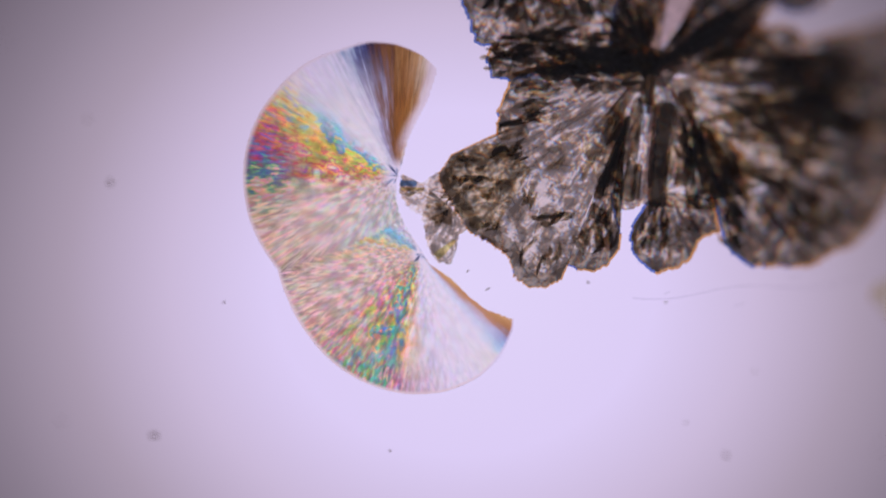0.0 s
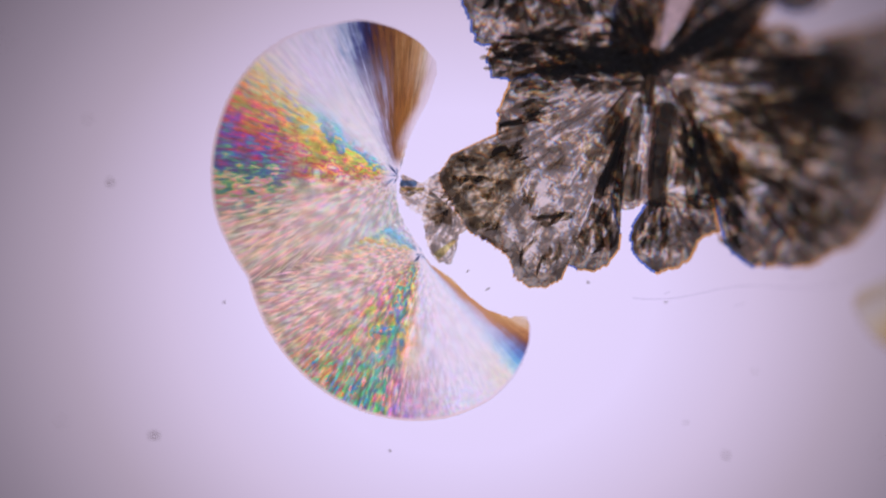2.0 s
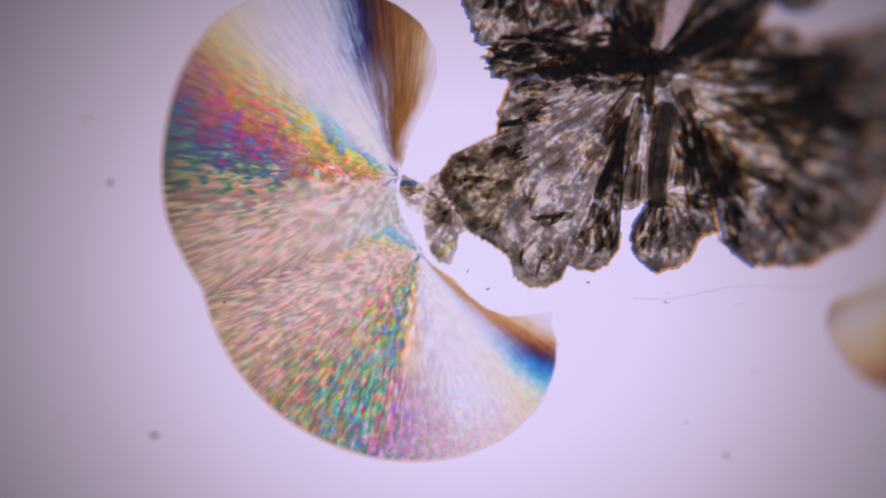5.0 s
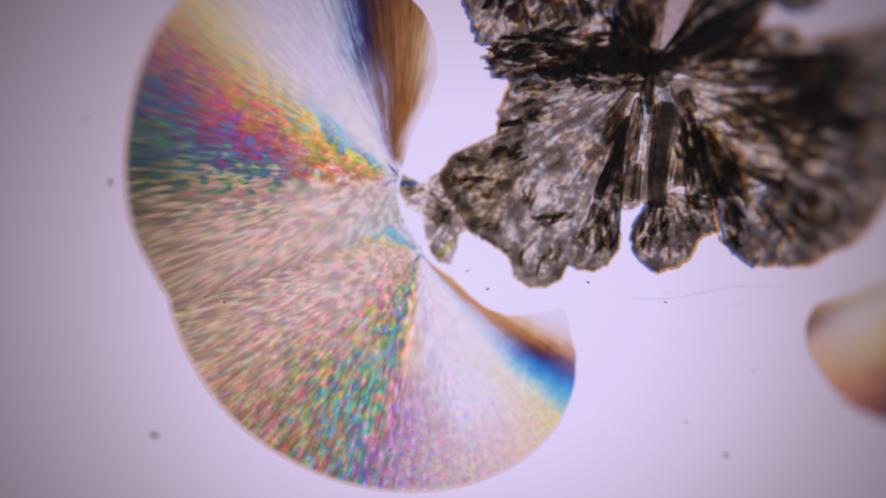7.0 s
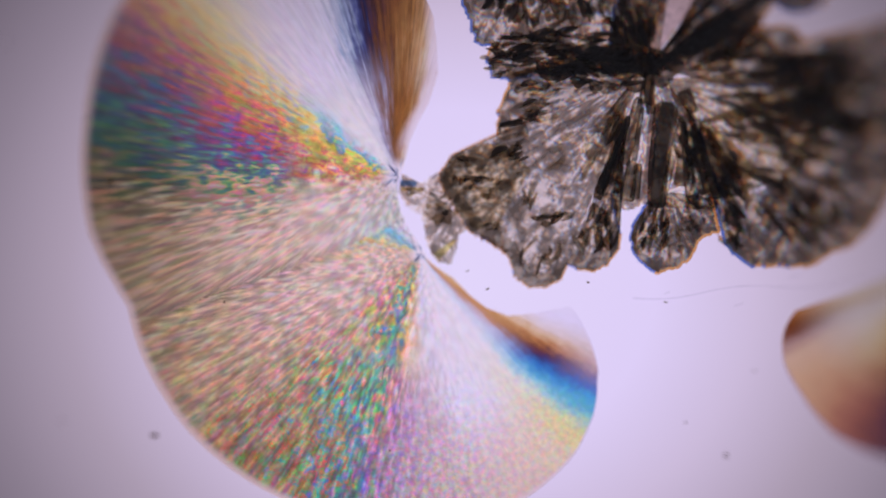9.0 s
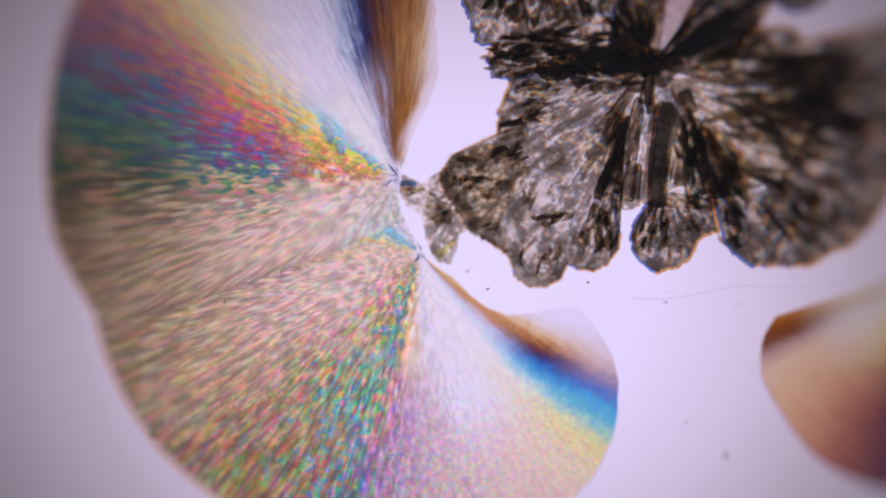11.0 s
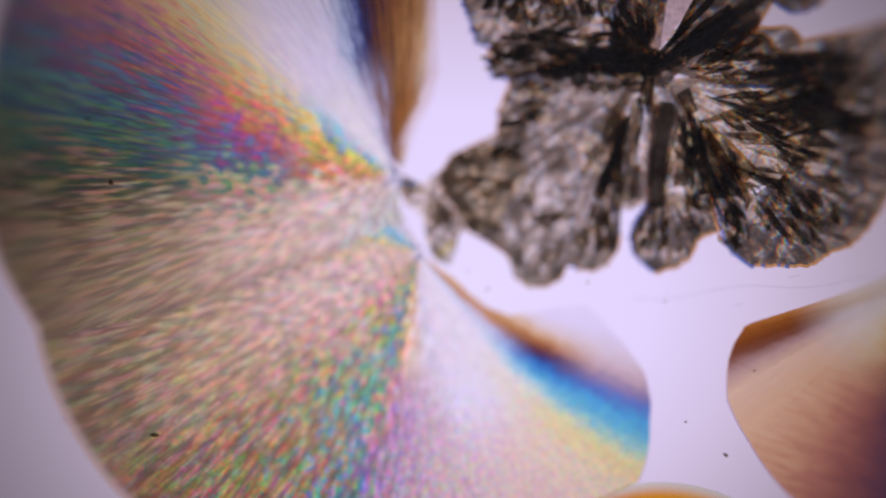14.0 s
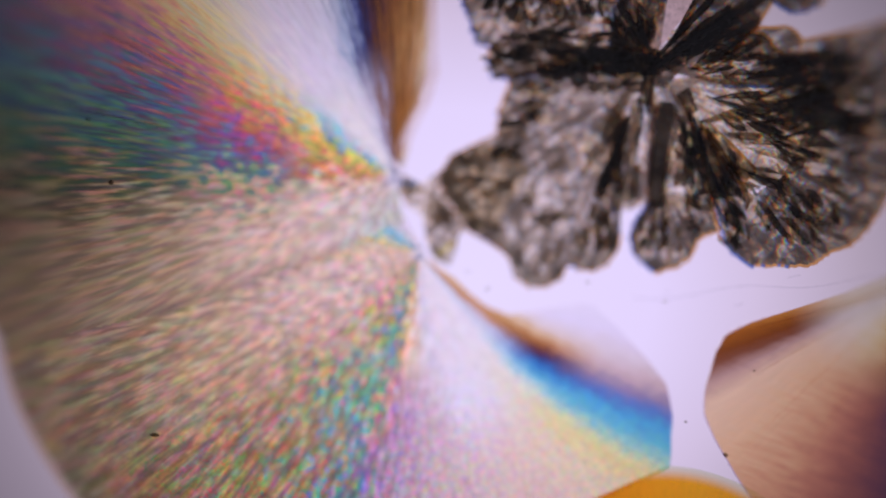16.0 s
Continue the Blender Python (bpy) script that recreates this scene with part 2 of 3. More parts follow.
LO_LATE = [(180, (214, 184, 166)), (212, (216, 186, 164)), (219, (212, 176, 156))] + [(226, (208, 174, 154)), (231, (160, 184, 146)), (236, (224, 132, 124)), (241, (126, 188, 150)), (246, (226, 146, 132)), (251, (110, 182, 168)), (255, (132, 164, 196)), (259, (172, 152, 192)), (264, (192, 162, 198)), (272, (208, 178, 202)), (280, (214, 184, 202)), (288, (222, 194, 208)), (298, (228, 196, 200)), (304, (232, 206, 192)), (308, (235, 208, 164)), (310, (220, 212, 172)), (312.5, (160, 200, 204)), (315, (104, 180, 218)),
                                               (318.5, (78, 158, 222)), (321, (90, 118, 200)), (324, (146, 126, 172)), (327, (196, 166, 184)), (331, (212, 192, 216)), (338, (222, 208, 248)), (350, (228, 215, 253))]
RI_OUT = [(180, (200, 160, 120)), (188, (208, 160, 104)), (192.5, (186, 122, 62)), (196, (150, 84, 32)), (199.5, (122, 62, 28)), (202.5, (126, 74, 62)), (206, (182, 144, 152)), (211, (222, 186, 176)),
          (222, (224, 180, 160)), (233, (215, 160, 140)), (242, (194, 127, 120)), (250, (164, 99, 102)), (260, (112, 68, 100)), (275, (74, 60, 116))]
RI_IN = [(180, (218, 204, 216)), (191, (214, 198, 202)), (198, (206, 184, 178)), (204, (216, 204, 224)), (220, (226, 212, 222)), (235, (226, 204, 182)), (248, (214, 172, 138)), (262, (190, 130, 106)), (280, (180, 118, 106))]
BE_OUT = [(40, (224, 150, 36)), (75, (226, 156, 40)), (95, (222, 144, 30)), (115, (206, 122, 20)), (140, (188, 106, 20))]


def lath_material(name, dark, mid, light, bias=0.0, across=17.0, along=3.0):
    """Thick crystal: lumpy grains along its growth with cracks between them; lens colour fringing is painted in, more
    so outwards.
    """
    n = Nodes(name)
    u, v, w = n.split(n.put("ShaderNodeTexCoord").outputs["UV"])
    rnd = n.math("MULTIPLY", n.put("ShaderNodeObjectInfo").outputs["Random"], 37.0)
    x, y, up = plan_xy(n)
    warp = n.math("MULTIPLY", n.math("SUBTRACT", n.noise(n.join(x, y, rnd), 0.012, 2.0, 0.55), 0.5), 3.0)
    ramp = [(0.41, tint(dark)), (0.47, tint(tuple(p * 0.55 + q * 0.45 for p, q in zip(dark, mid)))), (0.53, tint(mid)), (0.60, tint(light)),
            (0.70, tint(tuple(min(c * 1.1, 245) for c in light)))]
    hues = []
    for k in range(3):
        # each colour samples the grain at another scale, which paints the fringing
        o = (1 - k) * 0.005
        X, Y = n.math("MULTIPLY_ADD", x, 1 + o, -784 * o), n.math("MULTIPLY_ADD", y, 1 + o, -441 * o)
        uu, vv = n.math("MULTIPLY_ADD", u, across, warp), n.math("MULTIPLY_ADD", v, along, n.math("MULTIPLY_ADD", warp, 0.6, o * 12))
        streak = n.noise(n.join(n.math("MULTIPLY", uu, 0.8), n.math("MULTIPLY", vv, 0.6), rnd), 1.0, 3.0, 0.6, 0.5)
        lump = n.noise(n.join(X, Y, n.math("ADD", rnd, 9.0)), 0.02, 4.0, 0.62, 0.9)
        t = n.math("ADD", n.math("MULTIPLY_ADD", streak, 0.42, bias), n.math("MULTIPLY", lump, 0.46))
        crinkle = n.noise(n.join(X, Y, n.math("ADD", rnd, 17.0)), 0.06, 2.0, 0.6, 1.0)
        t = n.math("MULTIPLY_ADD", crinkle, 0.26, n.math("SUBTRACT", t, 0.03))
        crack = n.math("ABSOLUTE", n.math("SUBTRACT", n.noise(n.join(X, Y, n.math("ADD", rnd, 3.0)), 0.03, 2.0, 0.55, 1.2), 0.5))
        t = n.math("SUBTRACT", t, n.smooth(crack, 0.0, 0.05, 0.06, 0.0))
        hues.append(n.split(n.ramp(t, ramp))[k])
    return n.clear(n.join(*hues), 0.05, 0.3)


def plain_clear(name, c, gloss=0.04, low=0.7):
    n = Nodes(name)
    x, y, up = plan_xy(n)
    s = n.noise(n.join(x, y, up), 0.08, 3.0, 0.6)
    col = n.mix(1.0, tint(c), n.ramp(s, [(0.3, (low, low, low)), (0.6, (1, 1, 1))]), "MULTIPLY")
    return n.clear(col, gloss)


def solid(name, c, rough=0.7):
    n = Nodes(name)
    x, y, up = plan_xy(n)
    s = n.noise(n.join(x, y, up), 0.3, 3.0, 0.6)
    b = n.put("ShaderNodeBsdfPrincipled")
    n.link(n.ramp(s, [(0.3, tuple(v * 0.6 for v in c)), (0.7, c)]), b.inputs["Base Color"])
    b.inputs["Roughness"].default_value = rough
    return n.finish(b.outputs[0])


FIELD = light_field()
SIDE = solid("slide_edge", (0.05, 0.05, 0.06), 0.4)
M_UPPER = disc_material("upper_disc", UPPER, 60, 235, UP_OUT, UP_IN, 120, 250, (21, 260),
                        [(66, 0.1), (84, 0.12), (100, 0.14), (112, 0.1), (130, 0.12), (138, 0.25), (148, 0.9), (178, 1), (190, 0.5), (230, 0.4)], 54,
                        [(66, 0.05), (130, 0.05), (140, 0.1), (152, 0.52), (178, 0.62), (188, 0.32), (230, 0.28)],
                        [(66, 0.5), (85, 0.8), (104, 0.8), (112, 0.2), (130, 0.08), (150, 0.2), (180, 0.2), (230, 0.2)], heart=2.2, core=(10, 40), late=UP_LATE, inner_across=6.5, fade=(0.0, 10, 27), blob=0.06, thick=0.5, stretch=0.9, broad=1.3, seam=True, thin=[(0, 771), (60, 772), (130, 773), (180, 757), (215, 738), (250, 722), (290, 712)], chroma_depth=[(66, 0), (165, 0), (185, 1), (230, 1)], feather=[(66, 0.04), (76, 0.14), (86, 0.2), (96, 0.3), (108, 0.3), (116, 0.16), (128, 0.14), (136, 0.05), (145, 0)], rims=((0.97, 0.93, 0.90), (0.90, 0.80, 0.69), 110, 160, True))
M_LOWER = disc_material("lower_disc", LOWER, 120, 355, LO_OUT, LO_IN, 150, 285, (-13, 220),
                        [(180, 0.35), (208, 0.45), (225, 1), (244, 0.9), (252, 0.4), (262, 0.18), (285, 0.15), (300, 0.1), (310, 0.05), (328, 0.03), (350, 0.03)], 66,
                        [(130, 0.25), (180, 0.31), (215, 0.4), (226, 0.8), (256, 0.88), (265, 0.2), (280, 0.1), (290, 0.06), (300, 0.05), (312, 0.04), (350, 0)],
                        [(180, 0.42), (225, 0.46), (250, 0.3), (270, 0.1), (300, 0.05), (315, 0.04), (330, 0.05), (350, 0)],
                        heart=2.0, core=(6, 26), silk_along=8.0, sand=[(190, 0), (225, 0.45), (245, 0.7), (262, 0.9), (278, 0.7), (290, 0.4), (300, 0.3), (308, 0.36), (316, 0.28), (324, 0.15), (332, 0)], spread=(0.36, 0.64, 0.5, 1.42), blotch=1.5, blob=0.052, tip=(290, 312, 250, 0.0245), thick=0.46, stretch=1.1, broad=0.8, thread_part=0.55, seam=True, late=LO_LATE, late_from=(260, 400), feather=[(300, 0), (312, 0.04), (322, 0.07), (334, 0.07), (345, 0)], still=(600, 800, 0.8), far_across=40, mid_across=34, fade=(0.0, 10, 27), cast=(1.0, 0.89, 0.93), chroma_depth=[(180, 1), (225, 0.7), (250, 0.1), (270, 0), (350, 0)], rims=((0.96, 0.83, 0.69), (0.93, 0.90, 0.95), 280, 318))
M_RIGHT = disc_material("right_disc", RIGHT, 170, 290, RI_OUT, RI_IN, 105, 240, (0, 100),
                        [(180, 0.1), (208, 0.1), (225, 0.2), (280, 0.3)], 9, [(180, 0.02), (280, 0.03)], [(180, 0.15), (205, 0.12), (215, 0.05), (280, 0.05)],
                        fade=(0, 8, 8), weave=(0.36, 34.0), rims=((0.90, 0.76, 0.56), (0.66, 0.60, 0.74), 203, 212))
M_BELOW = disc_material("below_disc", BELOW, 30, 150, BE_OUT, BE_OUT, 40, 60, (0, 100), [(30, 0.2), (150, 0.2)], 26, [(30, 0.04), (150, 0.04)],
                        [(30, 0.04), (150, 0.04)], fade=(0, 70, 70), rims=((0.82, 0.86, 0.66), (0.82, 0.86, 0.66), 0, 1))
BLACK = lath_material("black_crystal", (62, 52, 53), (90, 76, 78), (156, 136, 144))
DUSK = lath_material("dusky_crystal", (68, 57, 57), (114, 98, 101), (180, 160, 168))
BROWN = lath_material("brown_crystal", (84, 71, 72), (124, 106, 109), (190, 169, 180))
GREY = lath_material("grey_crystal", (88, 75, 75), (136, 118, 122), (196, 176, 189))
PALE = lath_material("pale_crystal", (122, 104, 108), (204, 180, 188), (234, 214, 240))
CLEAR = lath_material("clear_crystal", (104, 90, 93), (166, 146, 153), (222, 202, 218))
PINK = plain_clear("rose_crystal", (206, 178, 200))
AMBER = plain_clear("amber_crystal", (190, 140, 92))
SKY = plain_clear("blue_crystal", (110, 140, 215))
STRAW = plain_clear("straw_crystal", (232, 210, 176))
INK = plain_clear("ink_crystal", (62, 54, 56))
SMOKE = lath_material("smoky_crystal", (112, 94, 92), (166, 146, 146), (216, 196, 208))
THIN = lath_material("thin_flank", (130, 110, 106), (178, 158, 156), (220, 200, 212))
# darkening of sloping sides by bent light, painted into the tint
SHADE_FLANK = plain_clear("shade_flank", (92, 78, 77))
# tints of the painted lens fringes
BLUE_FRINGE = plain_clear("blue_fringe", (98, 118, 204), low=0.8)
AMBER_FRINGE = plain_clear("amber_fringe", (206, 150, 108), low=0.8)
# shade at steep crystal edges, painted as a dark tint
SHADE_RIM = lath_material("shade_rim", (64, 53, 52), (98, 83, 82), (150, 131, 132))
SPECK = plain_clear("dust", (160, 142, 148))
HAIR = plain_clear("hairline", (222, 209, 248), low=0.93)




# ---- building ----
def part(name, verts, faces, material, parent=None, uv=None, slots=None, label="", smooth=False):
    """One mesh object, under parent if given."""
    me = bpy.data.meshes.new(name)
    me.from_pydata([tuple(v) for v in verts], [], faces)
    for m in material if isinstance(material, (list, tuple)) else [material]:
        me.materials.append(m)
    if slots is not None:
        me.polygons.foreach_set("material_index", slots)
    if smooth:
        me.polygons.foreach_set("use_smooth", [True] * len(me.polygons))
    if uv is not None:
        layer = me.uv_layers.new(name="growth")
        idx = np.empty(len(me.loops), dtype=np.int32)
        me.loops.foreach_get("vertex_index", idx)
        layer.data.foreach_set("uv", np.asarray(uv, dtype=np.float32)[idx].ravel())
    me.update()
    ob = new(name, me)
    if parent:
        ob.parent = parent
    return tagged(ob, label) if label else ob


def slide():
    """The hollow glass slide, its top made to glow like the lamp: the bright field on which all rests."""
    step, x0, x1, y0, y1 = 10, -520, 2088, -520, 1402
    xs, ys = np.arange(x0, x1 + 1, step), np.arange(y0, y1 + 1, step)
    X, Y = np.meshgrid((xs - 784) * U, (441 - ys) * U)
    v = np.stack([X, Y, hollow(X, Y)], -1).reshape(-1, 3)
    w, h = len(xs), len(ys)
    faces = [(j * w + i, (j + 1) * w + i, (j + 1) * w + i + 1, j * w + i + 1) for j in range(h - 1) for i in range(w - 1)]
    slots = [0] * len(faces)
    # sides and underside
    edge = [i for i in range(w)] + [j * w + w - 1 for j in range(1, h)] + [(h - 1) * w + i for i in range(w - 2, -1, -1)] + [j * w for j in range(h - 2, 0, -1)]
    base = len(v)
    low = v[edge].copy()
    low[:, 2] = -0.018
    v = np.concatenate([v, low])
    k = len(edge)
    for i in range(k):
        j = (i + 1) % k
        faces.append((edge[i], edge[j], base + j, base + i))
        slots.append(1)
    faces.append(tuple(range(base, base + k)))
    slots.append(1)
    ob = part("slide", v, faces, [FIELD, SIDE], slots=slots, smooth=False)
    return tagged(ob, "hollow glass slide, its top glowing in place of the microscope's lavender lamp", "slide", kind="structure")


def distance(px, py, line):
    """Signed distance from an open line of plan points: positive on the left of its way (seen with y down)."""
    best, sign = np.full(px.shape, 1e9), np.zeros(px.shape)
    for (ax, ay), (bx, by) in zip(line, line[1:]):
        dx, dy = bx - ax, by - ay
        t = np.clip(((px - ax) * dx + (py - ay) * dy) / (dx * dx + dy * dy), 0, 1)
        ex, ey = px - ax - t * dx, py - ay - t * dy
        d = np.hypot(ex, ey)
        s = np.sign(dx * (py - ay) - dy * (px - ax))
        near = d < best - 1e-6
        best, sign = np.where(near, d, best), np.where(near, s, sign)
    return best * sign


def growth(px, py, centre, start, speed):
    """How much growth the disc needs to reach a place: start and speed by direction."""
    a = np.degrees(np.arctan2(centre[1] - py, px - centre[0])) % 360
    r = np.hypot(px - centre[0], py - centre[1])
    r0 = np.interp(a, *zip(*start))
    v = np.interp(a, *zip(*speed))
    return (r - r0) / v, a, r


def pieces(quads, own):
    """The quads of each owner, parted into connected pieces."""
    for code in np.unique(own):
        q = quads[own == code]
        label = np.arange(int(q.max()) + 1)
        while True:
            low = label[q].min(1)
            fresh = label.copy()
            np.minimum.at(fresh, q.ravel(), np.repeat(low, 4))
            fresh = fresh[fresh]
            if (fresh == label).all():
                break
            label = fresh
        for mark in np.unique(label[q[:, 0]]):
            yield q[label[q[:, 0]] == mark]


def sheet(thing, px, py, need, keep, owner, sectors, material):
    """The disc's body: higher where it is older. It is cut into fibre sectors."""
    top = -RISE * np.clip(need, -60, 640)
    x, y = (px - 784) * U, (441 - py) * U
    s = 1 - hollow(x, y) / EYE
    x, y = x * s, y * s
    z = hollow(x, y) + top
    h, w = px.shape
    idx = np.arange(h * w).reshape(h, w)
    quads = np.stack([idx[:-1, :-1], idx[1:, :-1], idx[1:, 1:], idx[:-1, 1:]], -1).reshape(-1, 4)
    ok = keep.ravel()[quads].any(1)
    quads = quads[ok]
    own = owner.ravel()[quads[:, 0]]
    V = np.stack([x, y, z], -1).reshape(-1, 3)
    for q in pieces(quads, own):
        used, inv = np.unique(q, return_inverse=True)
        q = inv.reshape(-1, 4)
        v = V[used]
        m = len(used)
        low = v.copy()
        low[:, 2] = np.minimum(low[:, 2], hollow(low[:, 0], low[:, 1])) - 0.004
        # the sides, where an edge of the top has one neighbour only
        edges = np.concatenate([q[:, [k, (k + 1) % 4]] for k in range(4)])
        known = set((edges[:, 1] * m + edges[:, 0]).tolist())
        side = [(b, a, a + m, b + m) for a, b in edges.tolist() if a * m + b not in known]
        faces = q.tolist() + (q[:, ::-1] + m).tolist() + side
        part(sectors, np.concatenate([v, low]), faces, material, thing)


RIGHT_EDGE = [(775, -80), (768, 40), (773, 130), (757, 180), (738, 215), (722, 250), (712, 290), (702, 320), (701, 350), (706, 376), (720, 405), (743, 440),
              (761, 468), (800, 494), (830, 525), (860, 548), (900, 562), (950, 556), (1000, 546), (1060, 540), (1300, 540)]
MEET = [(900, 957), (1065, 882), (1190, 825), (1400, 729)]
SEAM = [(-120, 660), (110, 592), (235, 562), (305, 548), (405, 508), (492, 482), (600, 440), (720, 385), (790, 360)]


def cliff(need, d):
    """A face where growth stops: the body falls off steeply there."""
    return np.maximum(need, np.where(d < 0, -60 + (-d) * 130, -60))


def twin_disc():
    thing = tagged(new("crystal_disc"), "twin crystal disc in rainbow interference colours, growing", "crystal", "growing crystals")
    px, py = np.meshgrid(np.arange(-100, 1262, 4.0), np.arange(-100, 960, 4.0))
    n1, a1, r1 = growth(px, py, UPPER, [(60, 190), (70, 201), (79, 219), (91, 235), (102, 245), (115, 248), (129, 259), (142, 264), (157, 271), (172, 275), (195, 275), (208, 272), (218, 270), (240, 262)],
                        [(60, 0.12), (70, 0.14), (76, 0.22), (82, 0.36), (93, 0.52), (105, 0.74), (115, 0.86), (125, 0.98), (140, 1.13), (150, 1.12), (160, 1.075), (170, 1.03), (190, 1.0), (200, 0.94), (210, 0.9), (240, 0.85)])
    n2, a2, r2 = growth(px, py, LOWER, [(170, 258), (187, 255), (199, 249), (217, 246), (240, 248), (264, 249), (280, 247), (296, 240), (309, 227), (321, 210), (327, 196), (332, 172), (338, 200), (342, 200), (350, 190)],
                        [(170, 0.96), (190, 0.968), (199, 0.978), (217, 0.958), (240, 0.88), (265, 0.83), (295, 0.802), (307, 0.775), (317, 0.717), (324, 0.65), (332, 0.604), (338, 0.36), (342, 0.25), (350, 0.15)])
    upper = distance(px, py, SEAM) < 0
    need = np.where(np.abs(distance(px, py, SEAM)) < 45, np.minimum(n1, n2), np.where(upper, n1, n2))
    d = np.minimum(distance(px, py, RIGHT_EDGE), -distance(px, py, MEET))
    need = cliff(need, d)
    owner = np.where(upper, (a1 // 14), 100 + (a2 // 14)).astype(int)
    for code, mat in ((0, M_UPPER), (1, M_LOWER)):
        mask = (owner >= 100) == bool(code)
        sheet(thing, px, py, need, (need < 620) & mask, np.where(mask, owner, -1), "fibre_sector", mat)
    return thing


def right_disc():
    thing = tagged(new("crystal_disc"), "peach and mauve crystal disc with a brown edge", "crystal", "growing crystals")
    px, py = np.meshgrid(np.arange(1180, 1700, 2.0), np.arange(440, 1000, 2.0))
    need, a, r = growth(px, py, RIGHT, [(170, 100), (197, 97), (212, 85), (224, 82), (258, 80), (290, 80)], [(170, 0.45), (197, 0.537), (212, 0.668), (224, 0.708), (242, 0.788), (258, 0.822), (290, 0.86)])
    d = distance(px, py, [(1100, 760), (1246, 650), (1260, 620), (1292, 594), (1330, 576), (1420, 548), (1500, 522), (1560, 497), (1760, 420)])
    need = cliff(need + 52 * np.exp(-np.maximum(d, 0) / 19), d)
    sheet(thing, px, py, need, need < 620, (a // 14).astype(int), "fibre_sector", M_RIGHT)
    return thing


def lower_disc():
    thing = tagged(new("crystal_disc"), "amber crystal disc rising beside the rainbow disc", "crystal", "growing crystals")
    px, py = np.meshgrid(np.arange(900, 1500, 4.0), np.arange(780, 1000, 4.0))
    need, a, r = growth(px, py, BELOW, [(0, 111), (360, 111)], [(0, 0.4), (360, 0.4)])
    need = cliff(need, distance(px, py, MEET))
    sheet(thing, px, py, need, need < 620, (a // 14).astype(int), "fibre_sector", M_BELOW)
    return thing


def fan(thing, name, hub, edge, material, height=0.05, ragged=5.0, seed=0, lift=0.0, inner=0.0, steps=60, rings=26, rim=1):
    """A lobe of fibres from a hub to an outline, ridged along its fibres. Heights in cm."""
    edge = [(math.atan2(hub[1] - y, x - hub[0]), math.hypot(x - hub[0], y - hub[1])) for x, y in edge]
    ang = [edge[0][0]]
    for a, r in edge[1:]:
        while a - ang[-1] > math.pi:
            a -= 2 * math.pi
        while a - ang[-1] < -math.pi:
            a += 2 * math.pi
        ang.append(a)
    s = np.linspace(0, 1, steps + 1)
    # walk along the outline by length, so that the lobe's corners stay
    pts = np.array([(hub[0] + r * math.cos(a), hub[1] - r * math.sin(a)) for a, (_, r) in zip(ang, edge)])
    cum = np.concatenate([[0], np.cumsum(np.hypot(*np.diff(pts, axis=0).T))])
    ox, oy = np.interp(s * cum[-1], cum, pts[:, 0]), np.interp(s * cum[-1], cum, pts[:, 1])
    verts, uv, faces = [], [], []
    for j in range(rings + 1):
        f = inner + (1 - inner) * (j / (rings - 1) * 0.972 if j < rings else 1.0)
        for i in range(steps + 1):
            jag = ragged * noise.noise((i * 0.55, seed * 3.7, 0.0)) * 1.3 + ragged * 0.6 * noise.noise((i * 1.7, seed, 4.0))
            x, y = hub[0] + (ox[i] - hub[0]) * f, hub[1] + (oy[i] - hub[1]) * f
            d = math.hypot(ox[i] - hub[0], oy[i] - hub[1]) + 1e-6
            x, y = x + (ox[i] - hub[0]) / d * jag * f * f, y + (oy[i] - hub[1]) / d * jag * f * f
            ridge = 0.7 + 0.5 * noise.noise((i * 0.8, f * 4, seed * 1.3)) + 0.25 * noise.noise((i * 2.1, f * 9, seed * 2.1))
            side = min(1, 6 * s[i] + 0.15, 6 * (1 - s[i]) + 0.15)
            up = height * ridge * side * (1 - f ** 8 * 0.9)
            verts.append(at(x, y, (max(up, 0.002) + lift) * 1e-2))
            uv.append((s[i] * cum[-1] / 300, f * d / 100))
    w = steps + 1
    for j in range(rings):
        for i in range(steps):
            faces.append((j * w + i, j * w + i + 1, (j + 1) * w + i + 1, (j + 1) * w + i))
    # the steep outer face's refraction shade is painted: its rings take a dark tint
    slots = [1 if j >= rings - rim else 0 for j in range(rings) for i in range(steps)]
    if rim:
        # an added thin strip along the outline paints the lens's colour fringe, blue or amber
        last, first = rings * w, len(verts)
        flat = [((p.x / (1 - p.z / EYE)) / U, -(p.y / (1 - p.z / EYE)) / U) for p in verts[last:]]
        for i in range(w):
            (ax, ay), (bx, by), (cx, cy) = flat[max(i - 2, 0)], flat[min(i + 2, steps)], flat[i]
            nx, ny = by - ay, ax - bx
            size = math.hypot(nx, ny) + 1e-6
            if nx * (cx + 784 - hub[0]) + ny * (cy + 441 - hub[1]) < 0:
                size = -size
            reach = min(max((abs(cx) + abs(cy)) / 95, 2.0), 5.5)
            verts.append(at(cx + 784 + nx / size * reach, cy + 441 + ny / size * reach, 0.00003))
            uv.append(uv[last + i])
            if i:
                faces.append((last + i - 1, last + i, first + i, first + i - 1))
                slots.append(2 if nx / size * (cx - 116) + ny / size * cy > 0 else 3)
        # fringe faces turned away from the field's middle are amber
        slots = [5 - k if k > 1 else k for k in slots]
    return part(name, verts, faces, [material, SHADE_RIM, BLUE_FRINGE, AMBER_FRINGE], thing, uv, slots)


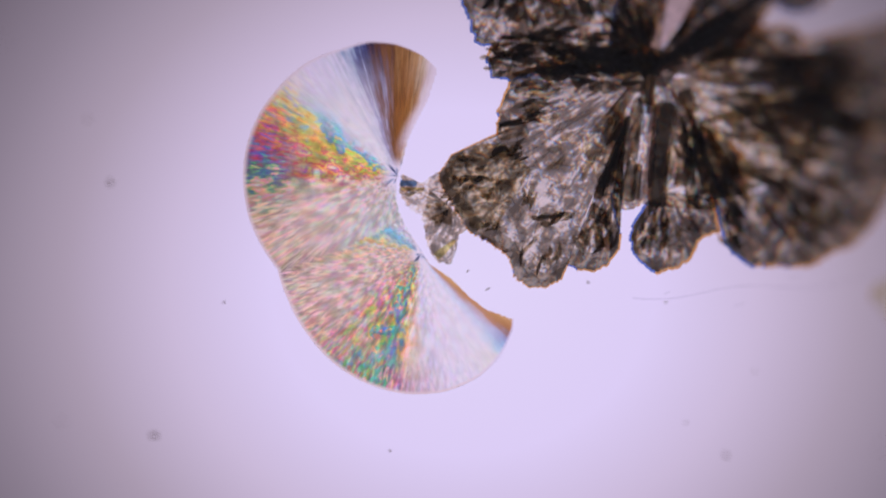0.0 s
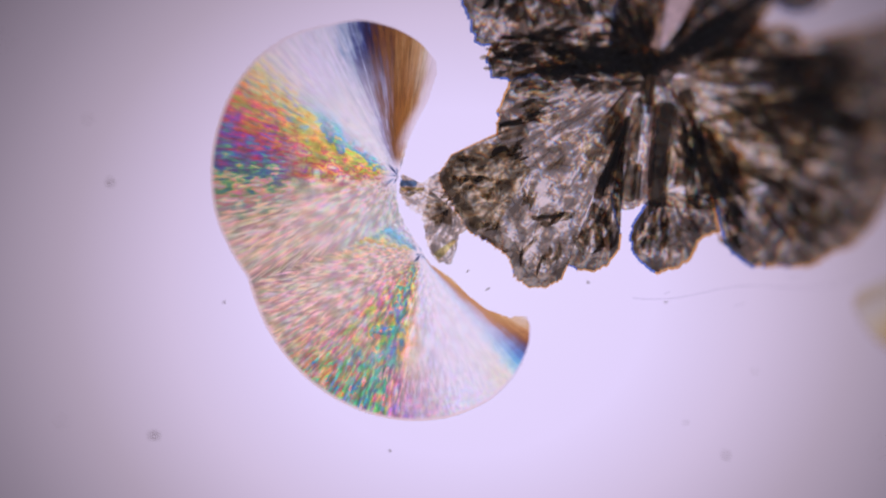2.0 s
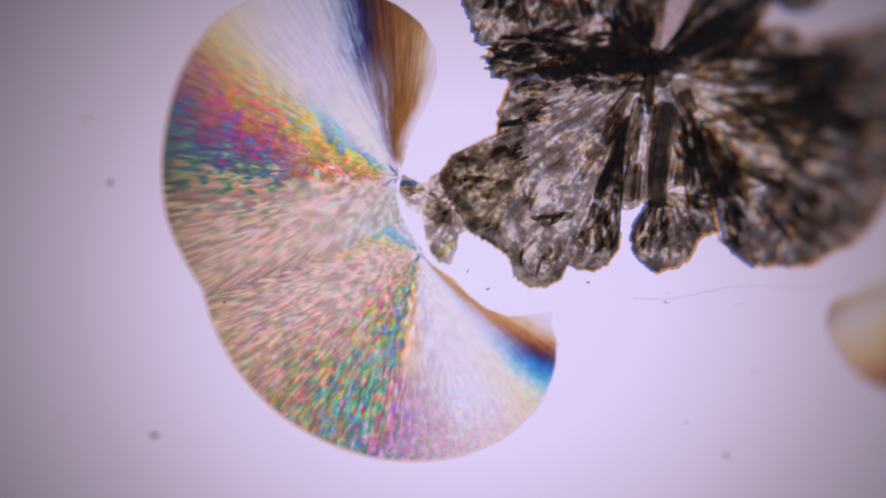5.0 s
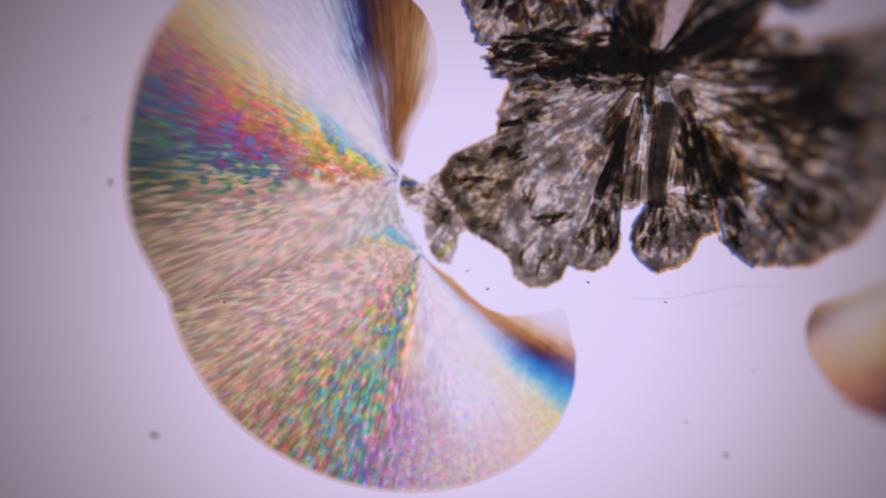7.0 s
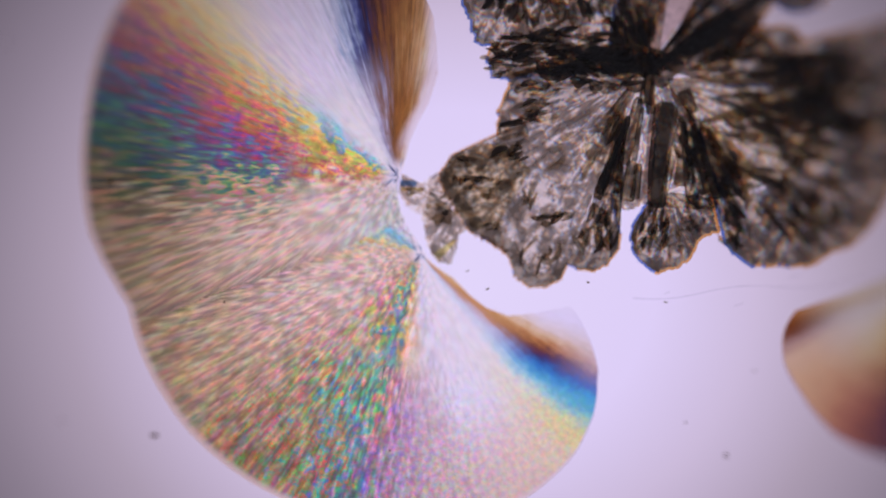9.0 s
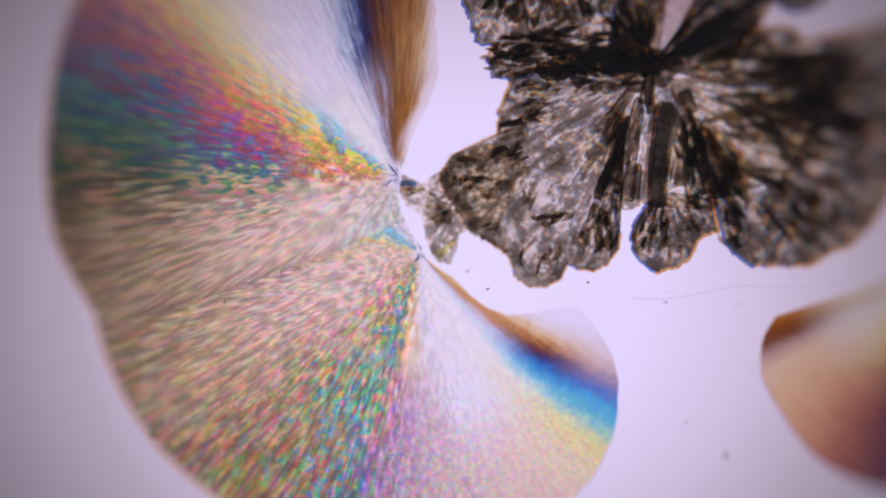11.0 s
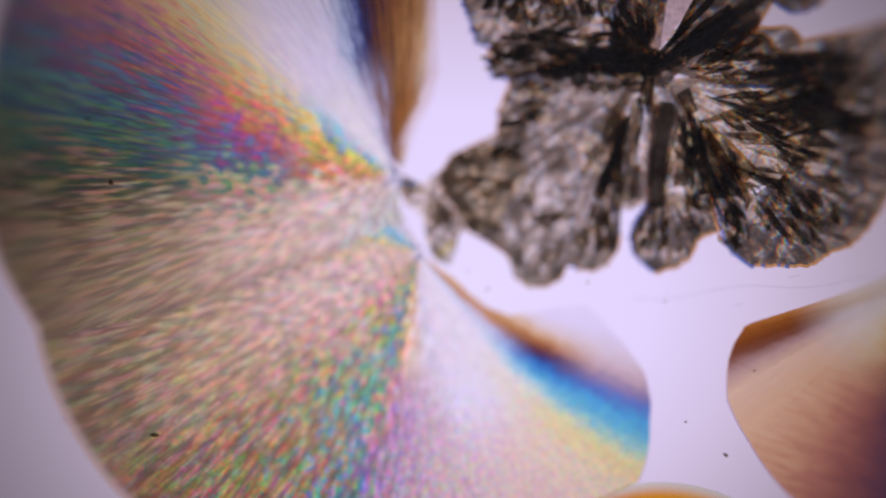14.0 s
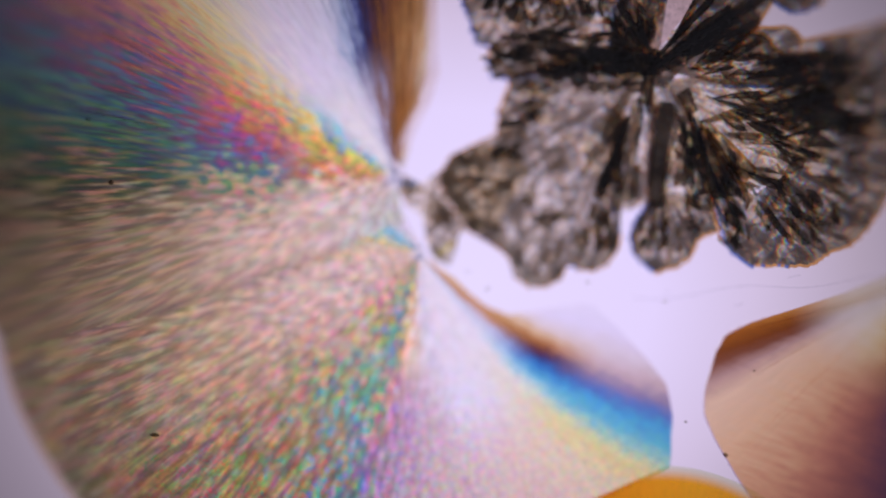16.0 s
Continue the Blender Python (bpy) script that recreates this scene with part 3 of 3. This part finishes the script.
def lath(thing, a, b, wa, wb, material, flank=None, up=0.04, thick=0.03, seed=0, pointed=False):
    """A long crystal from a to b with flat top, sloping flanks and broken or pointed ends."""
    a, b = Vector(a), Vector(b)
    d = (b - a).normalized()
    o = Vector((-d.y, d.x))
    rnd = random.Random(seed)
    L = (b - a).length
    verts, uv = [], []
    rows = [(0.0, 0.55), (0.06, 1.0), (0.35, 1.0), (0.65, 1.0), (0.95, 1.0), (1.0, 0.75)]
    if pointed:
        rows = [(0.0, 0.06), (0.14, rnd.uniform(0.4, 0.8)), (0.38, 1.0), (0.62, rnd.uniform(0.75, 1.1)), (0.87, rnd.uniform(0.35, 0.8)), (1.0, 0.08)]
        o_swing = rnd.uniform(-0.5, 0.5)
    for f, k in rows:
        half = (wa + (wb - wa) * f) * 0.5 * k
        c = a.lerp(b, f) + o * rnd.uniform(-0.08, 0.08) * half
        if pointed:
            c += o * o_swing * wb * math.sin(math.pi * f)
        for off, h in ((-1, 0), (-0.62, 1), (0.62, 1), (1, 0)):
            p = c + o * off * half * rnd.uniform(0.92, 1.08)
            verts.append(at(p.x, p.y, (up + h * thick) * 1e-2))
            uv.append((off * half / 60 + seed * 0.37 % 5, f * L / 100))
    faces, slots = [], []
    # flanks and ends take the flank tint, by default painted refraction shade
    for j in range(len(rows) - 1):
        for i in range(3):
            faces.append((j * 4 + i, j * 4 + i + 1, j * 4 + 5 + i, j * 4 + 4 + i))
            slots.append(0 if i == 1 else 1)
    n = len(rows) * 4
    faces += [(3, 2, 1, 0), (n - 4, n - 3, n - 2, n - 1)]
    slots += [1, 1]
    return part("lath", verts, faces, [material, flank or SHADE_FLANK], thing, uv, slots)


def cluster():
    thing = tagged(new("crystal_cluster"), "thick dark brown crystal cluster fanning out from one hub", "crystal cluster")
    H = (1150, 125)
    lobes = {}

    def F(name, hub, edge, mat, seed=0, **k):
        lobes[seed] = fan(thing, name, hub, edge, mat, seed=seed, **k)

    F("lobe", (1150, 110), [(1030, 250), (1064, 338), (1084, 370), (1108, 374), (1140, 362), (1200, 368), (1266, 372), (1300, 290)], CLEAR, seed=26, ragged=4, lift=0.0, rim=0, steps=90)
    F("lobe", (1180, 140), [(1256, 372), (1300, 345), (1420, 310), (1460, 190), (1400, 120), (1290, 130)], SMOKE, seed=27, ragged=6, lift=0.0, rim=0, steps=70)
    F("lobe", (1010, -230), [(800, -60), (828, 20), (845, 66), (872, 82), (862, 108), (872, 134), (905, 136), (960, 128), (1050, 128), (1130, 112), (1190, -40)], GREY, seed=1, ragged=9, steps=120)
    F("lobe", (1130, 135), [(1000, 112), (912, 132), (900, 160), (884, 200), (881, 239)], DUSK, seed=2, ragged=4, steps=50)
    F("lobe", (1130, 135), [(884, 237), (850, 252), (800, 275), (776, 310), (788, 340), (808, 375), (830, 410), (868, 430), (900, 452), (906, 470), (912, 490), (935, 507), (965, 508), (992, 494), (1006, 462)], GREY, seed=3, ragged=5, lift=0.01, steps=190, rim=2)
    F("lobe", (940, 300), [(890, 252), (850, 256), (802, 280), (780, 312), (796, 345), (814, 378), (838, 408), (880, 400)], THIN, seed=28, ragged=5, lift=0.03, rim=0)
    F("lobe", (1110, 200), [(1003, 466), (1020, 474), (1045, 480), (1075, 466), (1094, 440), (1098, 405), (1086, 368), (1084, 340)], BROWN, seed=6, ragged=4, lift=0.014, rim=3)
    F("lobe", (1188, 340), [(1150, 356), (1124, 395), (1116, 425), (1130, 460), (1160, 481), (1196, 474), (1224, 450), (1232, 424), (1268, 406), (1264, 376), (1256, 350)], DUSK, seed=8, ragged=4, lift=0.01, steps=90, rim=3)
    F("lobe", (1260, 240), [(1262, 330), (1286, 430), (1302, 448), (1330, 469), (1390, 468), (1440, 468), (1462, 448), (1510, 430), (1542, 395), (1568, 350), (1650, 180)], DUSK, seed=10, ragged=6, lift=0.01, steps=110, inner=0.45, rim=3)
    F("lobe", (1180, 140), [(1640, 270), (1660, 200), (1660, 20), (1500, 58), (1420, 74), (1395, 50), (1330, 50), (1290, 100)], GREY, seed=11, ragged=5, lift=0.014, steps=90, inner=0.42)
    F("lobe", (1160, 120), [(1330, 55), (1345, 35), (1385, -30), (1420, -60), (1260, -60), (1205, 60)], BLACK, seed=13, ragged=4, lift=0.03)
    F("lobe", (1390, -60), [(1362, -10), (1380, 8), (1400, 20), (1425, 18), (1452, 4), (1480, -40)], BLACK, seed=14, ragged=3)
    F("lobe", (1165, 110), [(1188, -40), (1150, -60), (1110, -60), (1090, 20), (1080, 110)], BROWN, seed=15, ragged=4, lift=0.03)
    F("lobe", (1175, 125), [(1200, 80), (1290, 50), (1350, 60), (1400, 110), (1380, 150), (1280, 150)], BROWN, seed=18, ragged=6, lift=0.02)
    F("hub", (1160, 118), [(1116, 110), (1136, 92), (1164, 88), (1194, 95), (1212, 116), (1190, 144), (1160, 152), (1128, 134), (1116, 111)], BLACK, seed=22, ragged=8, lift=0.06, steps=30, rings=8, rim=0)
    # the small clear lobes between the cluster and the nuclei
    F("clear_lobe", (800, 352), [(775, 305), (745, 325), (712, 308), (706, 340), (722, 368), (750, 384), (800, 400)], PALE, seed=20, ragged=3, rim=0)
    F("clear_lobe", (802, 372), [(760, 335), (748, 385), (752, 420), (762, 448), (778, 464), (798, 468), (808, 440), (812, 415), (830, 405)], CLEAR, seed=21, ragged=3, lift=0.01, rim=0)
    # long single crystals
    L = lambda a, b, wa, wb, m, flank=None, on=thing, **k: lath(on, a, b, wa, wb, m, flank, **k)
    L((1180, 180), (1160, 368), 46, 34, INK, BLACK, up=0.06, seed=31)
    L((1246, 240), (1276, 352), 16, 34, DUSK, SHADE_RIM, up=0.05, seed=90)
    L((1212, 250), (1226, 352), 14, 26, DUSK, SHADE_RIM, up=0.05, seed=91)
    L((1146, 138), (1154, 202), 22, 18, BROWN, SHADE_RIM, up=0.05, seed=87)
    L((1130, 290), (1124, 352), 14, 18, SMOKE, SHADE_RIM, up=0.05, seed=88)
    L((1208, 160), (1228, 200), 26, 20, BROWN, SHADE_RIM, up=0.05, seed=89)
    L((1208, 205), (1174, 352), 13, 15, SMOKE, BROWN, up=0.09, seed=32)
    L((1112, 205), (1062, 345), 14, 26, INK, BLACK, up=0.1, seed=51)
    L((1100, 240), (1056, 352), 10, 18, BLACK, SHADE_RIM, up=0.11, seed=62)
    L((1132, 172), (1104, 292), 18, 20, BROWN, SHADE_RIM, up=0.08, seed=63)
    L((1138, 190), (1122, 285), 8, 12, BLACK, SHADE_RIM, up=0.09, seed=64)
    L((1120, 285), (1108, 356), 20, 28, SMOKE, SHADE_RIM, up=0.05, seed=65)
    L((1222, 202), (1250, 345), 10, 24, BLACK, SHADE_RIM, up=0.08, seed=52)
    L((1212, 215), (1205, 330), 12, 26, BLACK, SHADE_RIM, up=0.07, seed=66)
    L((1252, 228), (1310, 345), 10, 32, BLACK, SHADE_RIM, up=0.08, seed=53)
    L((1222, 204), (1266, 342), 7, 12, PALE, AMBER, up=0.11, seed=67)
    L((1229, 206), (1273, 342), 3, 6, SKY, SKY, up=0.115, seed=68)
    L((1256, 346), (1281, 406), 9, 13, PALE, AMBER, up=0.11, seed=69)
    L((1264, 350), (1288, 402), 3, 6, SKY, SKY, up=0.115, seed=70)
    L((1243, 212), (1332, 312), 14, 34, SMOKE, AMBER, up=0.1, seed=39)
    L((1240, 222), (1300, 312), 4, 8, AMBER, AMBER, up=0.11, seed=71)
    L((1292, 318), (1330, 338), 18, 14, BROWN, AMBER, up=0.09, seed=72)
    L((1156, 204), (1146, 344), 14, 18, PINK, PINK, up=0.05, seed=92)
    L((1163, 208), (1156, 300), 3, 4, SKY, SKY, up=0.055, seed=74)
    L((1150, 130), (1140, 185), 18, 26, SMOKE, SHADE_RIM, up=0.09, seed=37)
    L((1146, 108), (1212, -14), 10, 58, PINK, PINK, up=0.01, thick=0.01, seed=43)
    L((1158, 106), (1262, -4), 7, 16, INK, INK, up=0.1, seed=78)
    L((1170, 110), (1300, 20), 14, 40, INK, up=0.08, seed=40)
    L((1150, 128), (1340, 18), 20, 56, BLACK, SHADE_RIM, up=0.1, seed=56)
    L((1165, 118), (1380, -30), 10, 30, BLACK, up=0.09, seed=41)
    L((1250, 122), (1352, 66), 10, 16, SMOKE, AMBER, up=0.1, seed=79)
    # cyan and yellow glints, put in as thin tinted laths
    L((1292, 106), (1336, 82), 5, 9, SKY, SHADE_RIM, up=0.12, seed=80)
    L((1424, 172), (1466, 150), 3, 8, STRAW, AMBER, up=0.1, seed=81)
    L((1400, 168), (1470, 128), 3, 7, SKY, SHADE_RIM, up=0.09, seed=82)
    L((882, 238), (932, 222), 26, 36, PALE, SMOKE, up=0.07, seed=42)
    L((884, 222), (925, 214), 10, 12, INK, BLACK, up=0.08, seed=83)
    L((1206, 392), (1228, 384), 12, 14, PINK, SHADE_RIM, lobes[8], up=0.1, seed=84)
    L((1222, 412), (1240, 402), 12, 14, PALE, SHADE_RIM, lobes[8], up=0.1, seed=85)
    L((1066, 420), (1080, 442), 8, 12, PINK, AMBER, lobes[6], up=0.1, seed=86)
    L((738, 326), (708, 324), 9, 12, SKY, SKY, lobes[20], up=0.04, thick=0.01, seed=44)
    L((748, 334), (710, 335), 4, 7, STRAW, AMBER, lobes[20], up=0.04, thick=0.01, seed=45)
    L((806, 425), (772, 455), 6, 16, STRAW, STRAW, lobes[21], up=0.04, thick=0.01, seed=46)
    L((852, 418), (898, 446), 5, 9, PINK, AMBER, lobes[3], up=0.04, thick=0.01, seed=48)
    # short broken crystals crowd each field: middle, half sizes, count, hub they point from, length, width, darkness
    rnd = random.Random(5)
    fields = [((1062, 114), (84, 40), 13, (1190, 115), (30, 80), (10, 26), 1.6, 2), ((960, 12), (135, 46), 52, (1010, -230), (20, 56), (8, 20), 1.3, 1), ((960, 92), (110, 42), 62, (1600, 40), (22, 60), (6, 13), 1.35, 1), ((1110, 50), (50, 60), 36, (1150, 130), (30, 70), (8, 18), 1.3, 15), ((868, 100), (22, 34), 14, (1200, 60), (16, 36), (6, 12), 1.3, 1), ((1040, 122), (105, 42), 30, (1190, 110), (25, 70), (10, 26), 1.1, 2),
              ((925, 185), (38, 42), 12, (1140, 120), (30, 60), (8, 18), 0.7, 2), ((840, 332), (42, 20), 12, (1000, 300), (14, 34), (6, 14), 0.9, 3),
              ((900, 280), (34, 12), 7, (1130, 135), (20, 40), (6, 14), 0.9, 3), ((962, 388), (34, 13), 9, (1110, 330), (20, 44), (6, 14), 0.9, 3),
              ((862, 402), (24, 9), 6, (1000, 300), (12, 28), (5, 12), 0.8, 3), ((930, 362), (12, 28), 4, (1000, 180), (16, 40), (6, 12), -0.6, 3),
              ((815, 300), (28, 28), 10, (950, 320), (10, 26), (4, 9), 0.5, 3), ((1000, 300), (40, 60), 8, (1130, 135), (20, 46), (6, 14), -0.3, 3),
              ((1052, 425), (36, 40), 22, (1080, 250), (20, 50), (6, 14), 0.9, 6), ((1085, 260), (26, 70), 5, (1140, 140), (40, 80), (6, 14), 0.9, 26),
              ((950, 462), (34, 28), 8, (1060, 250), (18, 40), (5, 11), 0.35, 3), ((1150, 420), (28, 44), 20, (1185, 310), (16, 40), (6, 13), 1.0, 8),
              ((1185, 425), (36, 36), 10, (1185, 310), (16, 34), (6, 12), 0.2, 8), ((1230, 385), (24, 36), 10, (1200, 300), (14, 36), (6, 12), 0.9, 8),
              ((1306, 412), (22, 38), 22, (1225, 200), (20, 50), (6, 14), 1.1, 10), ((1320, 350), (40, 26), 12, (1225, 200), (20, 44), (6, 14), 1.0, 10),
              ((1435, 385), (90, 62), 36, (1230, 190), (24, 64), (8, 20), 0.75, 10), ((1470, 190), (110, 100), 24, (1190, 140), (60, 140), (8, 18), 1.3, 11), ((1500, 190), (100, 110), 12, (1190, 150), (110, 200), (14, 26), 1.1, 11), ((1300, 322), (48, 28), 14, (1220, 190), (20, 50), (6, 16), 1.3, 27), ((1450, 310), (90, 40), 11, (1230, 190), (40, 90), (8, 18), 1.0, 10), ((1460, 260), (90, 50), 10, (1230, 190), (40, 90), (8, 18), 1.1, 11), ((1235, 290), (30, 60), 22, (1200, 150), (30, 80), (5, 11), 1.2, 26),
              ((1310, 100), (90, 34), 12, (1180, 130), (30, 70), (7, 16), 1.0, 18), ((1270, 55), (60, 36), 16, (1160, 120), (40, 80), (8, 20), 1.0, 13),
              ((1520, 130), (80, 80), 26, (1190, 240), (80, 170), (6, 13), 1.5, 11), ((778, 372), (26, 34), 10, (835, 345), (9, 24), (5, 11), 0.45, 21),
              ((728, 345), (14, 18), 4, (800, 335), (9, 20), (5, 9), 0.0, 20), ((1330, 215), (60, 50), 16, (1190, 140), (25, 60), (5, 12), 0.2, 27)]
    for mid, half, count, hub, lengths, widths, dark, lobe in fields:
        for i in range(int(count * 1.3)):
            a, k = rnd.uniform(0, 2 * math.pi), rnd.random() ** 0.6
            p = (mid[0] + half[0] * k * math.cos(a), mid[1] + half[1] * k * math.sin(a))
            way, ln = math.atan2(p[1] - hub[1], p[0] - hub[0]) + rnd.gauss(0, 0.24), rnd.uniform(*lengths)
            q = (p[0] - ln * math.cos(way), p[1] - ln * math.sin(way))
            w, pick = rnd.uniform(*widths), rnd.random()
            mat = BLACK if pick < dark * dark * 0.22 else (BROWN if pick < dark * 0.55 else (SMOKE if pick < dark + (1 - dark) * 0.6 else PALE))
            L(q, p, w * rnd.uniform(0.6, 0.9), w * 1.15, mat, THIN if mat in (SMOKE, PALE) else SHADE_RIM, lobes[lobe], pointed=True, up=rnd.uniform(0.04, 0.1), thick=0.02, seed=rnd.randrange(9999))
    return thing


def speck(px, py, size, long=1.0, turn=0.0, label="dark dust grain on the glass slide"):
    """A grain of dust: an uneven lump."""
    bm = bmesh.new()
    bmesh.ops.create_icosphere(bm, subdivisions=2, radius=1.0)
    rnd = random.Random(int(px * 7 + py))
    for v in bm.verts:
        v.co *= 1 + 0.35 * noise.noise(v.co * 1.7 + Vector((rnd.random() * 9, 0, 0)))
        x, y = v.co.x * size * long, v.co.y * size
        v.co = Vector(((x * math.cos(turn) - y * math.sin(turn)) * U, (x * math.sin(turn) + y * math.cos(turn)) * U, v.co.z * size * 0.5 * U))
    me = bpy.data.meshes.new("dust_grain")
    bm.to_mesh(me)
    bm.free()
    me.materials.append(SPECK)
    ob = new("dust_grain", me)
    ob.location = at(px, py, 0.00108)
    return tagged(ob, label, "dust", "dust on the slide")


def hairline(points, width, label):
    """A faint drying line on the glass."""
    verts, faces = [], []
    for i, (x, y) in enumerate(points):
        for off, h in ((-1, 0.0005), (0, 0.003), (1, 0.0005)):
            verts.append(at(x, y + off * width * 0.5, h * 1e-2))
        if i:
            for k in range(2):
                faces.append((i * 3 - 3 + k, i * 3 - 2 + k, i * 3 + 1 + k, i * 3 + k))
    ob = part("drying_line", verts, faces, HAIR)
    return tagged(ob, label, "residue")


slide()
TWIN, PEACH, GOLD = twin_disc(), right_disc(), lower_disc()
cluster()
for px, py, size, long, turn in ((195, 323, 4.5, 1, 0), (155, 211, 2.5, 1.6, 0.2), (273, 771, 4, 2.2, 0), (1285, 806, 3.2, 1.7, -0.6), (1214, 748, 2.0, 1.3, 0),
                                 (110, 745, 2, 1.3, 0.5), (397, 535, 2, 1.5, 0.8), (10, 72, 2.5, 1, 0), (1561, 790, 3, 1, 0), (1041, 500, 2.0, 1.3, 0),
                                 (863, 512, 1.5, 3.0, 0.5), (828, 480, 1.2, 3.0, 0.7), (1178, 535, 1.3, 2.8, -0.2), (690, 798, 2, 1, 0), (1336, 657, 2, 1, 0), (1535, 56, 3, 1, 0)):
    speck(px, py, size * 0.95, long, turn)
hairline([(1120 + 20 * i, 528 + 6 * math.sin(i * 0.5) - 1.6 * i) for i in range(24)], 3.0, "faint wavy drying line across the glass slide")
for px, py, ln in ((1396, 491, 22), (1300, 541, 16), (1176, 520, 10), (1210, 447, 8)):
    hairline([(px + ln * i / 5, py - 0.6 * i + math.sin(i + px)) for i in range(6)], 3.0, "short faint drying streak on the glass slide")


def motions():
    """The discs rise out of the bright field as they grow."""
    grown = [(0, 0), (1.5, 43), (3.5, 100), (5.25, 155), (7, 212), (9, 285), (10.75, 345), (12.5, 405), (14.5, 482), (16, 535)]
    for disc in (TWIN, PEACH, GOLD):
        walk(disc, [(t, pose(0, 0, RISE * g)) for t, g in grown])


motions()
